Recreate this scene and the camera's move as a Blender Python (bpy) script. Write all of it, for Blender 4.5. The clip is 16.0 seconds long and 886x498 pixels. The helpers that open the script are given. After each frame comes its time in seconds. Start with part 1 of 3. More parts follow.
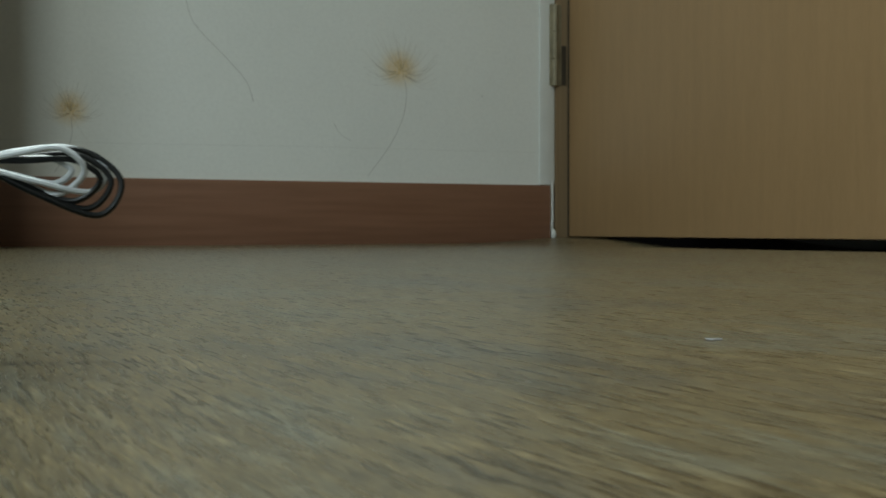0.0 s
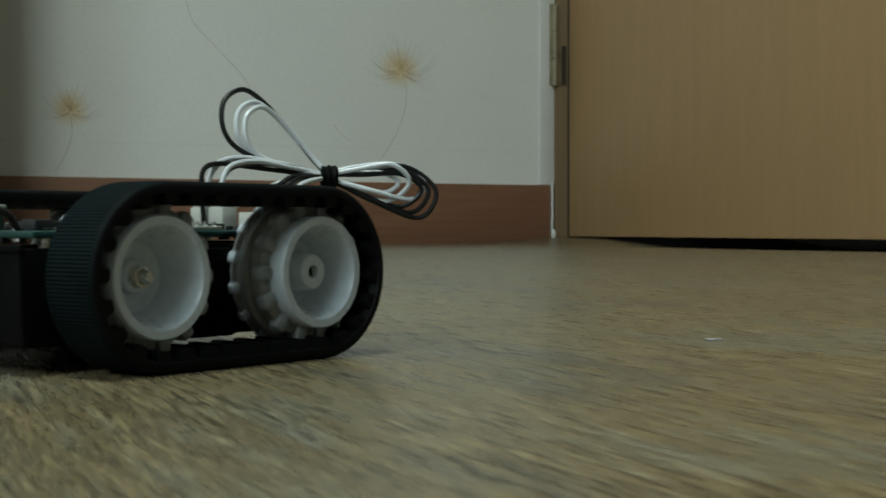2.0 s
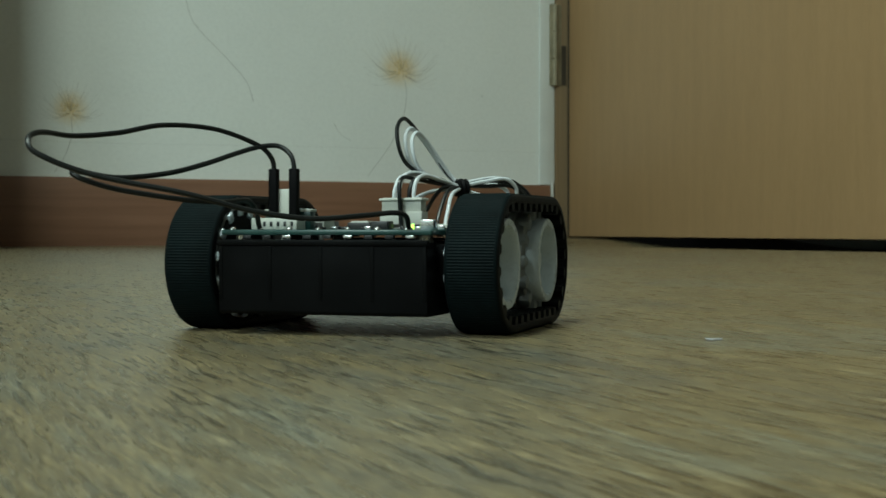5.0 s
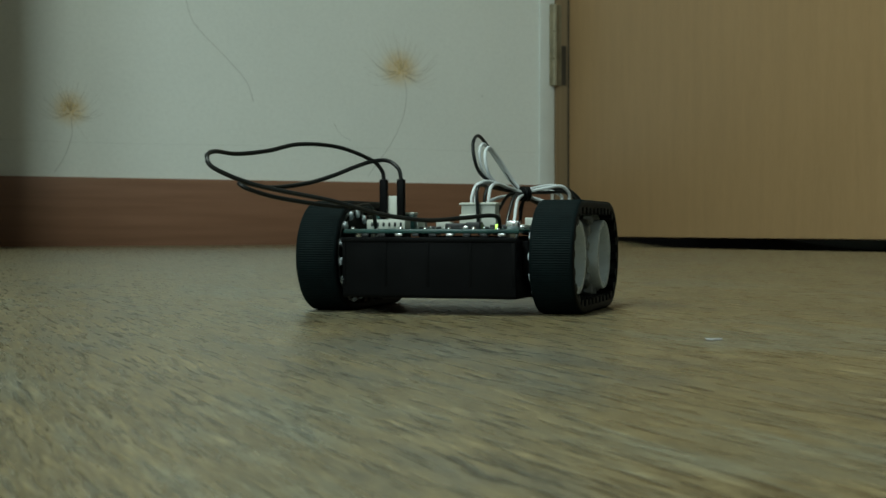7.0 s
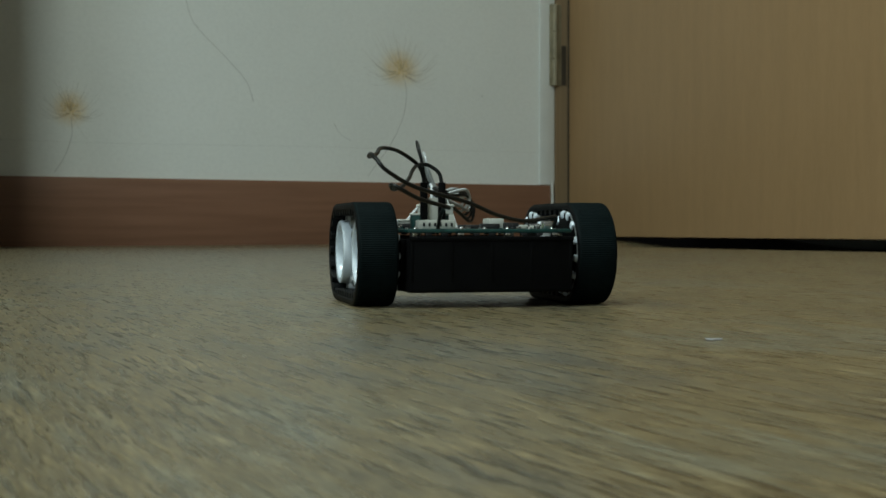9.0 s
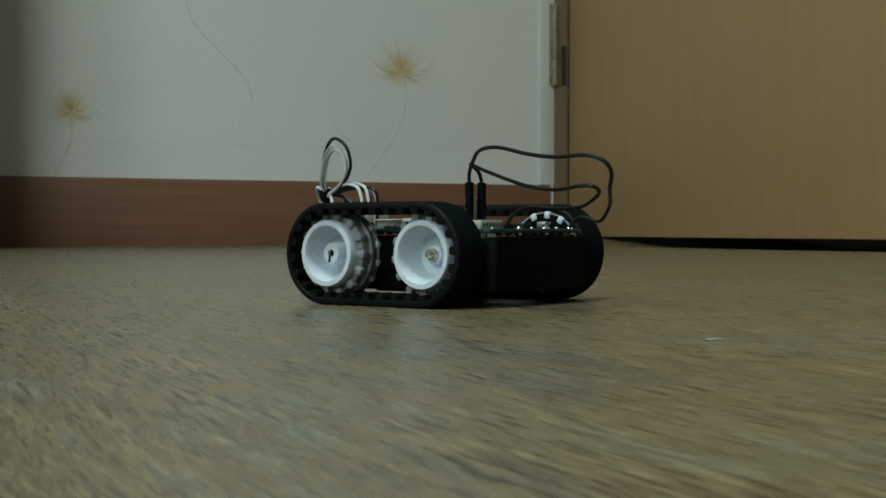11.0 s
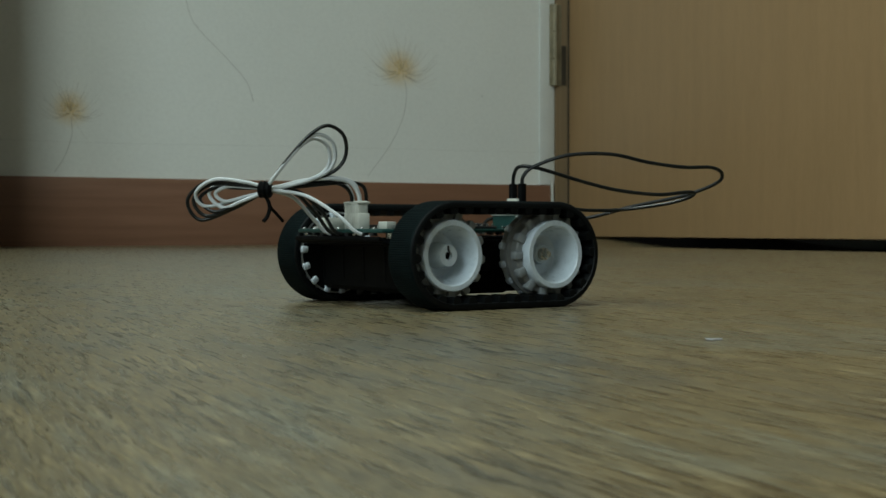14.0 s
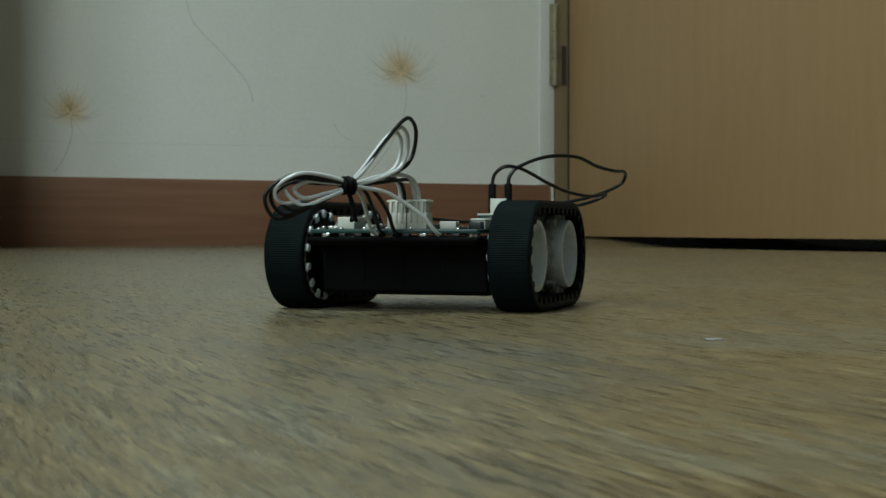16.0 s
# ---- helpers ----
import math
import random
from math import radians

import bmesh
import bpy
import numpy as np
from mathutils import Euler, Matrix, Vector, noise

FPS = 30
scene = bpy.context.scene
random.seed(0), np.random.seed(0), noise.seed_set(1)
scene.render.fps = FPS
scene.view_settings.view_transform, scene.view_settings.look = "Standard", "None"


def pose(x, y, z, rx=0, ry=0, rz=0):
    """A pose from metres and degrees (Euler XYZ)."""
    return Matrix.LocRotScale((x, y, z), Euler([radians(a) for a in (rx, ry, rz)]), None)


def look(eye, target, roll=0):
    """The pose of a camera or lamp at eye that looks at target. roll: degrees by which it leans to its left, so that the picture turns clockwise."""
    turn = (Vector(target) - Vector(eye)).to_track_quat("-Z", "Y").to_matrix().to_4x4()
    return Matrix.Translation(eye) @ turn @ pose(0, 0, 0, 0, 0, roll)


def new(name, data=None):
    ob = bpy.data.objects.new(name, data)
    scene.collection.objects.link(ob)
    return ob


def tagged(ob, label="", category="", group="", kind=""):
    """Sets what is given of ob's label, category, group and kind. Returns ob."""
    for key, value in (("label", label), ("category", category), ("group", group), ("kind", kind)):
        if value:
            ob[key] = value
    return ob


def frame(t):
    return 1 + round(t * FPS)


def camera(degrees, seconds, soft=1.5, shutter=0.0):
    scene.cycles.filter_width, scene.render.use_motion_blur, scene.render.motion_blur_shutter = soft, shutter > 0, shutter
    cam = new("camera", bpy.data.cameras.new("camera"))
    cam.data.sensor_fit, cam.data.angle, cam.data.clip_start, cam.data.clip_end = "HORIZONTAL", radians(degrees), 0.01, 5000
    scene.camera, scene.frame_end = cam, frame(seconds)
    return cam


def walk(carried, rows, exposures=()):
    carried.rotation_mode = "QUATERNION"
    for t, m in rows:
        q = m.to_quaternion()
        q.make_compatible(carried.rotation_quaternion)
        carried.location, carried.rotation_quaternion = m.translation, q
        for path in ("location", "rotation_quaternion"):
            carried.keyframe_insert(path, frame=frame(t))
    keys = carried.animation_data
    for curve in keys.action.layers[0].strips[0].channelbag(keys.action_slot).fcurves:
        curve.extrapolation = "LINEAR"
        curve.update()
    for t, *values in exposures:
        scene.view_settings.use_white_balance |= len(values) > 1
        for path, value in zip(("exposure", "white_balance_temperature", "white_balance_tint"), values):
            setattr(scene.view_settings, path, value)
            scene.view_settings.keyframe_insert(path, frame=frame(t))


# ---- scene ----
# a low camera standing still on the floor of a small room
cam = camera(34.5, 16.0, soft=1.5, shutter=0.4)
cam.data.dof.use_dof, cam.data.dof.focus_distance, cam.data.dof.aperture_fstop = True, 0.47, 72.0
EYE = pose(0, 0, 0.02975, 90 - 0.898, 0, 0)
walk(cam, [(0.0, EYE), (16.0, EYE)], exposures=[
    (0.0, -0.17, 6500, 11), (1.0, -0.17, 6500, 10), (2.0, -0.01, 6500, 9), (2.6, 0.08, 6500, 3), (3.5, 0.22, 6500, 0), (4.2, 0.24, 6500, 0), (7.0, 0.06, 6500, 0),
    (8.0, 0.0, 6500, 6), (9.2, -0.05, 6500, 8), (12.5, -0.08, 6500, 8), (16.0, -0.02, 6500, 8)])

# ---- light: one ceiling lamp in the middle of a closed room ----
world = bpy.data.worlds.new("dark_world")
world.use_nodes = True
world.node_tree.nodes["Background"].inputs["Color"].default_value = (0.02, 0.021, 0.022, 1)
world.node_tree.nodes["Background"].inputs["Strength"].default_value = 0.2
scene.world = world

TURN = radians(30)
U = Vector((math.cos(TURN), math.sin(TURN), 0))      # along the papered wall
V = Vector((math.sin(TURN), -math.cos(TURN), 0))     # from the papered wall into the room
ROOM = Matrix(((U.x, V.x, 0, 0), (U.y, V.y, 0, 0), (0, 0, 1, 0), (0, 0, 0, 1)))
WALL_V, DOOR_U, BACK_U, NEAR_V, CEIL = -2.161, 1.507, -1.6, 1.4, 2.35


def room(u, v, z):
    return U * u + V * v + Vector((0, 0, z))


LAMP = Vector((-0.46, 0.02, CEIL - 0.10))
lamp_data = bpy.data.lights.new("ceiling_lamp_light", "AREA")
lamp_data.shape, lamp_data.size, lamp_data.energy, lamp_data.color = "SQUARE", 0.36, 36.0, (0.87, 1.0, 0.94)
lamp = new("ceiling_lamp_light", lamp_data)
lamp.matrix_world = Matrix.Translation(LAMP)

# daylight through the window in the west wall
WIN_V0, WIN_V1, WIN_Z0, WIN_Z1 = -0.05, 1.10, 0.85, 1.95
day_data = bpy.data.lights.new("window_daylight", "AREA")
day_data.shape, day_data.size, day_data.size_y = "RECTANGLE", WIN_V1 - WIN_V0 - 0.12, WIN_Z1 - WIN_Z0 - 0.12
day_data.energy, day_data.color = 32.0, (0.83, 1.0, 1.03)
day = new("window_daylight", day_data)
day.matrix_world = look(room(BACK_U + 0.005, (WIN_V0 + WIN_V1) / 2, (WIN_Z0 + WIN_Z1) / 2), room(0.5, (WIN_V0 + WIN_V1) / 2, (WIN_Z0 + WIN_Z1) / 2))


# ---- materials ----
def material(name, color, rough=0.5, metal=0.0, **extra):
    m = bpy.data.materials.new(name)
    m.use_nodes = True
    b = m.node_tree.nodes["Principled BSDF"]
    b.inputs["Base Color"].default_value = (*color, 1)
    b.inputs["Roughness"].default_value = rough
    b.inputs["Metallic"].default_value = metal
    for key, value in extra.items():
        b.inputs[key.replace("_", " ")].default_value = value
    return m


class Nodes:
    """A small wrapper to wire procedural textures."""

    def __init__(self, m):
        self.t = m.node_tree
        self.b = self.t.nodes["Principled BSDF"]

    def node(self, kind, **values):
        n = self.t.nodes.new(kind)
        for key, value in values.items():
            n.inputs[key].default_value = value
        return n

    def link(self, a, b):
        self.t.links.new(a, b)

    def place(self, scale=(1, 1, 1), turn=0.0, local=False):
        mp = self.node("ShaderNodeMapping")
        if local:
            src = self.node("ShaderNodeTexCoord").outputs["Object"]
        else:
            src = self.node("ShaderNodeNewGeometry").outputs["Position"]
        if turn:
            r = self.node("ShaderNodeVectorRotate")
            r.rotation_type = "Z_AXIS"
            r.inputs["Angle"].default_value = turn
            self.link(src, r.inputs["Vector"])
            src = r.outputs["Vector"]
        mp.inputs["Scale"].default_value = scale
        self.link(src, mp.inputs["Vector"])
        return mp.outputs["Vector"]

    def bent(self, scale, turn, sway, amount):
        """Stretched coordinates whose lines waver sideways."""
        add = self.node("ShaderNodeVectorMath")
        add.operation = "MULTIPLY_ADD"
        self.link(sway, add.inputs[0])
        add.inputs[1].default_value = (amount, 0, 0)
        self.link(self.place(scale, turn), add.inputs[2])
        return add.outputs["Vector"]

    def noise(self, vec, scale, detail=4.0, rough=0.55):
        n = self.node("ShaderNodeTexNoise", Scale=scale, Detail=detail, Roughness=rough)
        self.link(vec, n.inputs["Vector"])
        return n.outputs["Fac"]

    def ramp(self, fac, stops):
        r = self.node("ShaderNodeValToRGB")
        e = r.color_ramp.elements
        while len(e) < len(stops):
            e.new(0.5)
        for el, (at, c) in zip(e, stops):
            el.position = at
            el.color = (*c, 1) if len(c) == 3 else c
        self.link(fac, r.inputs["Fac"])
        return r.outputs["Color"]

    def mix(self, a, b, fac, mode="MIX"):
        n = self.node("ShaderNodeMix")
        n.data_type, n.blend_type = "RGBA", mode
        self.link(a, n.inputs["A"])
        self.link(b, n.inputs["B"])
        if isinstance(fac, float):
            n.inputs["Factor"].default_value = fac
        else:
            self.link(fac, n.inputs["Factor"])
        return n.outputs["Result"]

    def bump(self, height, strength, distance):
        n = self.node("ShaderNodeBump", Strength=strength, Distance=distance)
        self.link(height, n.inputs["Height"])
        self.link(n.outputs["Normal"], self.b.inputs["Normal"])

    def color(self, c):
        self.link(c, self.b.inputs["Base Color"])

    def rough(self, fac, lo, hi):
        n = self.node("ShaderNodeMapRange")
        n.inputs["To Min"].default_value, n.inputs["To Max"].default_value = lo, hi
        self.link(fac, n.inputs["Value"])
        self.link(n.outputs["Result"], self.b.inputs["Roughness"])


def grey(v):
    return (v, v, v)


def floor_material():
    m = material("wood_print_vinyl", (0.2, 0.15, 0.1), 0.4)
    n = Nodes(m)
    grain = -radians(21.5)
    sway = n.noise(n.place((14, 14, 1)), 1.0, 2.0)
    hairs = n.noise(n.bent((1900, 120, 1), grain, sway, 8.0), 1.0, 2.0, 0.6)
    fine = n.noise(n.bent((800, 52, 1), grain, sway, 4.0), 1.0, 3.0, 0.65)
    mid = n.noise(n.place((150, 16, 1), grain), 1.0, 5.0, 0.75)
    band = n.noise(n.place((34, 5, 1), grain), 1.0, 5.0, 0.75)
    patch = n.noise(n.place((9, 5, 1), grain), 1.0, 3.0, 0.55)
    base = n.ramp(n.mix(patch, mid, 0.4), [(0.36, (0.113, 0.107, 0.083)), (0.5, (0.156, 0.120, 0.062)), (0.6, (0.136, 0.127, 0.090)), (0.68, (0.166, 0.116, 0.062))])
    broad = n.ramp(band, [(0.34, grey(0.84)), (0.5, grey(0.98)), (0.66, grey(1.12))])
    streak = n.ramp(mid, [(0.34, grey(0.82)), (0.5, grey(0.98)), (0.68, grey(1.14))])
    line = n.ramp(fine, [(0.36, grey(0.52)), (0.5, grey(0.97)), (0.64, grey(1.46))])
    thin = n.ramp(hairs, [(0.38, grey(0.6)), (0.5, grey(0.97)), (0.62, grey(1.4))])
    # the grain stands out in clusters and fades between them
    cluster = n.ramp(n.noise(n.place((26, 10, 1), grain), 1.0, 3.0, 0.6), [(0.36, grey(0.22)), (0.5, grey(0.6)), (0.62, grey(1.0))])
    c = n.mix(n.mix(n.mix(n.mix(base, broad, 0.85, "MULTIPLY"), streak, 0.8, "MULTIPLY"), line, cluster, "MULTIPLY"), thin, 0.7, "MULTIPLY")
    # pressed pores come in clusters; pale dashes paint the embossing's glints into the colour
    warp = n.noise(n.place((60, 25, 1), grain), 1.0, 2.0)
    pores = n.noise(n.bent((520, 34, 1), grain, sway, 2.5), 1.0, 1.5, 0.6)
    pit = n.ramp(n.mix(pores, warp, 0.25), [(0.36, grey(0.5)), (0.46, grey(0.95)), (0.55, grey(1.05)), (0.66, grey(1.28))])
    glint = n.noise(n.bent((420, 24, 7), grain, sway, 2.0), 1.0, 3.0, 0.7)
    pale = n.ramp(n.mix(glint, patch, 0.2), [(0.46, grey(0.95)), (0.54, grey(1.0)), (0.66, grey(1.55))])
    c = n.mix(n.mix(c, pit, cluster, "MULTIPLY"), pale, 0.8, "MULTIPLY")
    n.color(c)
    n.b.inputs["Specular IOR Level"].default_value = 0.29
    n.rough(n.mix(fine, pores, 0.5), 0.13, 0.44)
    n.bump(n.mix(n.mix(fine, mid, 0.35), pit, 0.25), 0.8, 0.0011)
    return m


def paper_material():
    m = material("wallpaper", (0.62, 0.61, 0.56), 0.75)
    n = Nodes(m)
    blot = n.noise(n.place((3, 3, 3)), 1.0, 4.0)
    weave = n.noise(n.place((90, 90, 900), -TURN), 1.0, 2.0)
    c = n.ramp(blot, [(0.3, (0.700, 0.722, 0.698)), (0.7, (0.755, 0.778, 0.752))])
    mottle = n.noise(n.place((150, 150, 190), -TURN), 1.0, 3.0, 0.65)
    c = n.mix(c, n.ramp(mottle, [(0.3, grey(0.965)), (0.5, grey(1.0)), (0.7, grey(1.025))]), 1.0, "MULTIPLY")
    gold = n.node("ShaderNodeRGB").outputs["Color"]
    gold.default_value = (0.60, 0.45, 0.21, 1)
    fuzz = n.noise(n.place((260, 260, 120), -TURN), 1.0, 3.0, 0.7)
    for u, z, wide, high in ((1.161, 0.301, 0.046, 0.040), (0.594, 0.209, 0.034, 0.033)):
        far = n.node("ShaderNodeVectorMath")
        far.operation = "SUBTRACT"
        n.link(n.place((1, 0, 1), -TURN), far.inputs[0])
        far.inputs[1].default_value = (u, 0, z)
        fit = n.node("ShaderNodeVectorMath")
        fit.operation = "MULTIPLY"
        n.link(far.outputs["Vector"], fit.inputs[0])
        fit.inputs[1].default_value = (1 / wide, 0, 1 / high)
        size = n.node("ShaderNodeVectorMath")
        size.operation = "LENGTH"
        n.link(fit.outputs["Vector"], size.inputs[0])
        fade = n.node("ShaderNodeMapRange")
        fade.interpolation_type = "SMOOTHERSTEP"
        for key, value in (("From Min", 1.15), ("From Max", 0.0), ("To Min", 0.0), ("To Max", 1.6)):
            fade.inputs[key].default_value = value
        n.link(size.outputs["Value"], fade.inputs["Value"])
        amount = n.node("ShaderNodeMath")
        amount.operation = "MULTIPLY"
        n.link(fade.outputs["Result"], amount.inputs[0])
        n.link(fuzz, amount.inputs[1])
        c = n.mix(c, gold, amount.outputs["Value"])
    n.color(c)
    n.bump(weave, 0.32, 0.0005)
    return m


def wood_material(name, lo, mid, hi, scale, rough=0.4, turn=0.0):
    m = material(name, mid, rough)
    n = Nodes(m)
    a = n.noise(n.place(scale, turn), 1.0, 5.0, 0.6)
    b = n.noise(n.place(tuple(s * 0.16 for s in scale), turn), 1.0, 3.0, 0.5)
    c = n.mix(n.ramp(a, [(0.3, lo), (0.5, mid), (0.72, hi)]), n.ramp(b, [(0.3, grey(0.95)), (0.7, grey(1.04))]), 0.9, "MULTIPLY")
    n.color(c)
    n.rough(a, rough - 0.06, rough + 0.1)
    n.bump(a, 0.12, 0.0004)
    return m


def worn(name, color, rough, scale=900, depth=0.0001, metal=0.0, spread=0.25, **extra):
    m = material(name, color, rough, metal, **extra)
    n = Nodes(m)
    a = n.noise(n.place((1, 1, 1), 0, True), scale, 3.0)
    b = n.noise(n.place((1, 1, 1), 0, True), scale * 0.12, 3.0)
    lo = tuple(c * (1 - spread) for c in color)
    hi = tuple(min(1, c * (1 + spread)) for c in color)
    n.color(n.ramp(b, [(0.3, lo), (0.7, hi)]))
    n.rough(a, max(0.05, rough - 0.1), min(1, rough + 0.1))
    n.bump(a, 0.3, depth)
    return m


FLOOR = floor_material()
PAPER = paper_material()
# invented dark tone for unseen surfaces, so they bounce less light onto the robot
LOW_BOUNCE = worn("low_bounce_brown_grey", (0.14, 0.128, 0.11), 0.8, 80)
PAINT = worn("ceiling_paint", (0.7, 0.7, 0.67), 0.8, 60)
SKIRT = wood_material("red_brown_skirting", (0.186, 0.090, 0.053), (0.212, 0.106, 0.064), (0.236, 0.120, 0.074), (5, 5, 110), 0.45, -TURN)
VENEER = wood_material("pale_door_veneer", (0.372, 0.231, 0.112), (0.388, 0.244, 0.120), (0.404, 0.257, 0.129), (420, 420, 40), 0.42, -TURN)
JAMB = wood_material("brown_door_frame", (0.195, 0.135, 0.077), (0.225, 0.158, 0.091), (0.25, 0.18, 0.107), (150, 150, 3), 0.45, -TURN)
BRASS = worn("olive_brass", (0.235, 0.205, 0.135), 0.5, 400, metal=0.15)
SLOT = worn("slot_dark_brown", (0.045, 0.036, 0.025), 0.5, 300)
CAULK = worn("white_caulk", (0.67, 0.69, 0.67), 0.7, 120, spread=0.05)
PRINT_PALE = worn("pale_golden_print", (0.60, 0.43, 0.19), 0.8, 200, Alpha=0.09)
SEAM = worn("paper_seam", (0.5, 0.5, 0.48), 0.8, 200, Alpha=0.06)
STEM = worn("grey_brown_print", (0.30, 0.26, 0.20), 0.8, 200, Alpha=0.28)
STEM_PALE = worn("pale_brown_print", (0.42, 0.36, 0.26), 0.8, 200, Alpha=0.2)
BLACK = worn("black_plastic", (0.0036, 0.0037, 0.0040), 0.5, 700, Specular_IOR_Level=0.05)
RUBBER = worn("black_rubber", (0.0036, 0.0044, 0.0048), 0.5, 1500, 0.00008, Specular_IOR_Level=0.12)
# the teal sheen on the belt's outer faces is tinted into this colour
TREAD = worn("teal_sheen_rubber", (0.0027, 0.0060, 0.0066), 0.68, 1500, 0.00012, Specular_IOR_Level=0.06)
WHEEL = worn("milky_plastic", (0.57, 0.64, 0.70), 0.29, 500, spread=0.06, Subsurface_Weight=0.05, Subsurface_Radius=(0.004, 0.004, 0.004))
CLEAR = worn("frosted_plastic", (0.34, 0.35, 0.34), 0.45, 500, spread=0.1, Transmission_Weight=0.35, Subsurface_Weight=0.3, Subsurface_Radius=(0.004, 0.004, 0.004))
STEEL = worn("steel", (0.6, 0.58, 0.52), 0.28, 800, metal=1.0)
SOLDER = material("solder", (0.75, 0.76, 0.78), 0.22, 1.0)
BOARD = worn("green_board", (0.010, 0.044, 0.040), 0.35, 400)
CHIP = worn("black_chip", (0.02, 0.02, 0.021), 0.4, 900)
NYLON = worn("ivory_nylon", (0.47, 0.475, 0.43), 0.4, 400, spread=0.08)
WIRE_W = worn("white_wire", (0.56, 0.59, 0.61), 0.38, 300, spread=0.08)
# dimmer copy of the milky plastic, with the outer cogs' shade in its colour
COG = worn("shaded_milky_plastic", (0.38, 0.41, 0.42), 0.42, 500, spread=0.1, Transmission_Weight=0.4)
WIRE_B = worn("black_wire", (0.006, 0.007, 0.007), 0.4, 300, Specular_IOR_Level=0.3)
CRUMB = worn("white_paper", (0.32, 0.32, 0.33), 0.7, 300)
FROST = worn("frosted_glass", (0.75, 0.8, 0.82), 0.35, 300, spread=0.05, Transmission_Weight=0.6)
LED_ON = material("green_glow", (0.2, 0.6, 0.05), 0.4)
LED_ON.node_tree.nodes["Principled BSDF"].inputs["Emission Color"].default_value = (0.55, 1.0, 0.16, 1)
LED_ON.node_tree.nodes["Principled BSDF"].inputs["Emission Strength"].default_value = 1.7
GLOW = material("lamp_diffuser", (0.8, 0.8, 0.8), 0.5)
GLOW.node_tree.nodes["Principled BSDF"].inputs["Emission Color"].default_value = (0.87, 1.0, 0.94, 1)
GLOW.node_tree.nodes["Principled BSDF"].inputs["Emission Strength"].default_value = 4.0


# ---- mesh helpers ----
def mesh_of(name, bm, mat, smooth=False):
    me = bpy.data.meshes.new(name)
    bmesh.ops.recalc_face_normals(bm, faces=bm.faces)
    bm.to_mesh(me)
    bm.free()
    me.materials.append(mat)
    if smooth:
        me.shade_smooth()
        me.set_sharp_from_angle(angle=radians(38))
    return me


def part(name, bm, mat, parent=None, label="", smooth=True, at=None):
    ob = new(name, mesh_of(name, bm, mat, smooth))
    if parent:
        ob.parent = parent
    if at is not None:
        ob.matrix_basis = at
    if label:
        tagged(ob, label)
    return ob


def box(bm, a, b, bevel=0.0, m=None, segments=2):
    """A box from corner a to corner b, with rounded edges."""
    a, b = Vector(a), Vector(b)
    mat = Matrix.LocRotScale((a + b) / 2, None, b - a)
    made = bmesh.ops.create_cube(bm, size=1.0, matrix=mat)
    verts = made["verts"]
    if bevel:
        edges = list({e for v in verts for e in v.link_edges})
        out = bmesh.ops.bevel(bm, geom=edges, offset=bevel, segments=segments, profile=0.5, affect="EDGES")
        verts = list({v for f in out["faces"] for v in f.verts} | {v for v in verts if v.is_valid})
    if m is not None:
        bmesh.ops.transform(bm, matrix=m, verts=verts)
    return bm


def lathe(bm, profile, steps=40, closed=False):
    """Turns (radius, y) pairs round the y axis."""
    rings = []
    for r, y in profile:
        rings.append([bm.verts.new((r * math.cos(2 * math.pi * k / steps), y, r * math.sin(2 * math.pi * k / steps))) for k in range(steps)])
    pairs = list(zip(rings, rings[1:])) + ([(rings[-1], rings[0])] if closed else [])
    for p, q in pairs:
        for k in range(steps):
            bm.faces.new((p[k], p[(k + 1) % steps], q[(k + 1) % steps], q[k]))
    if not closed:
        bm.faces.new(rings[0])
        bm.faces.new(list(reversed(rings[-1])))
    return bm


def smooth_path(points, per=8, loop=False):
    """A Catmull-Rom line through the points."""
    p = [Vector(q) for q in points]
    n = len(p)
    out = []
    for i in range(n if loop else n - 1):
        if loop:
            a, b, c, d = p[(i - 1) % n], p[i], p[(i + 1) % n], p[(i + 2) % n]
        else:
            a, b, c, d = p[max(i - 1, 0)], p[i], p[i + 1], p[min(i + 2, n - 1)]
        for k in range(per):
            t = k / per
            out.append(0.5 * ((2 * b) + (c - a) * t + (2 * a - 5 * b + 4 * c - d) * t * t + (3 * b - a - 3 * c + d) * t ** 3))
    if not loop:
        out.append(p[-1])
    return out


def tube(bm, points, r, sides=8, per=8, loop=False):
    line = smooth_path(points, per, loop)
    n = len(line)
    rings, up = [], Vector((0.3, 0.2, 1)).normalized()
    for i, c in enumerate(line):
        ahead = line[(i + 1) % n] if loop or i < n - 1 else c
        back = line[i - 1] if loop or i > 0 else c
        d = (ahead - back).normalized()
        side = d.cross(up)
        side = side.normalized() if side.length > 1e-4 else Vector((1, 0, 0))
        up = side.cross(d).normalized()
        rings.append([bm.verts.new(c + r * (math.cos(a) * side + math.sin(a) * up)) for a in (2 * math.pi * k / sides for k in range(sides))])
    pairs = list(zip(rings, rings[1:])) + ([(rings[-1], rings[0])] if loop else [])
    for p, q in pairs:
        for k in range(sides):
            bm.faces.new((p[k], p[(k + 1) % sides], q[(k + 1) % sides], q[k]))
    if not loop:
        bm.faces.new(rings[0])
        bm.faces.new(list(reversed(rings[-1])))
    return bm


MM = 0.001


def mm(points):
    return [tuple(c * MM for c in p) for p in points]


# ---- the room ----
SWELL_V = (-2.16, -2.02, -1.96, -1.866, -1.70, -1.39, -1.1, -0.9)
SWELL_Z = (0.0105, 0.0065, 0.0013, -0.0080, -0.0144, -0.0176, -0.009, 0.0)


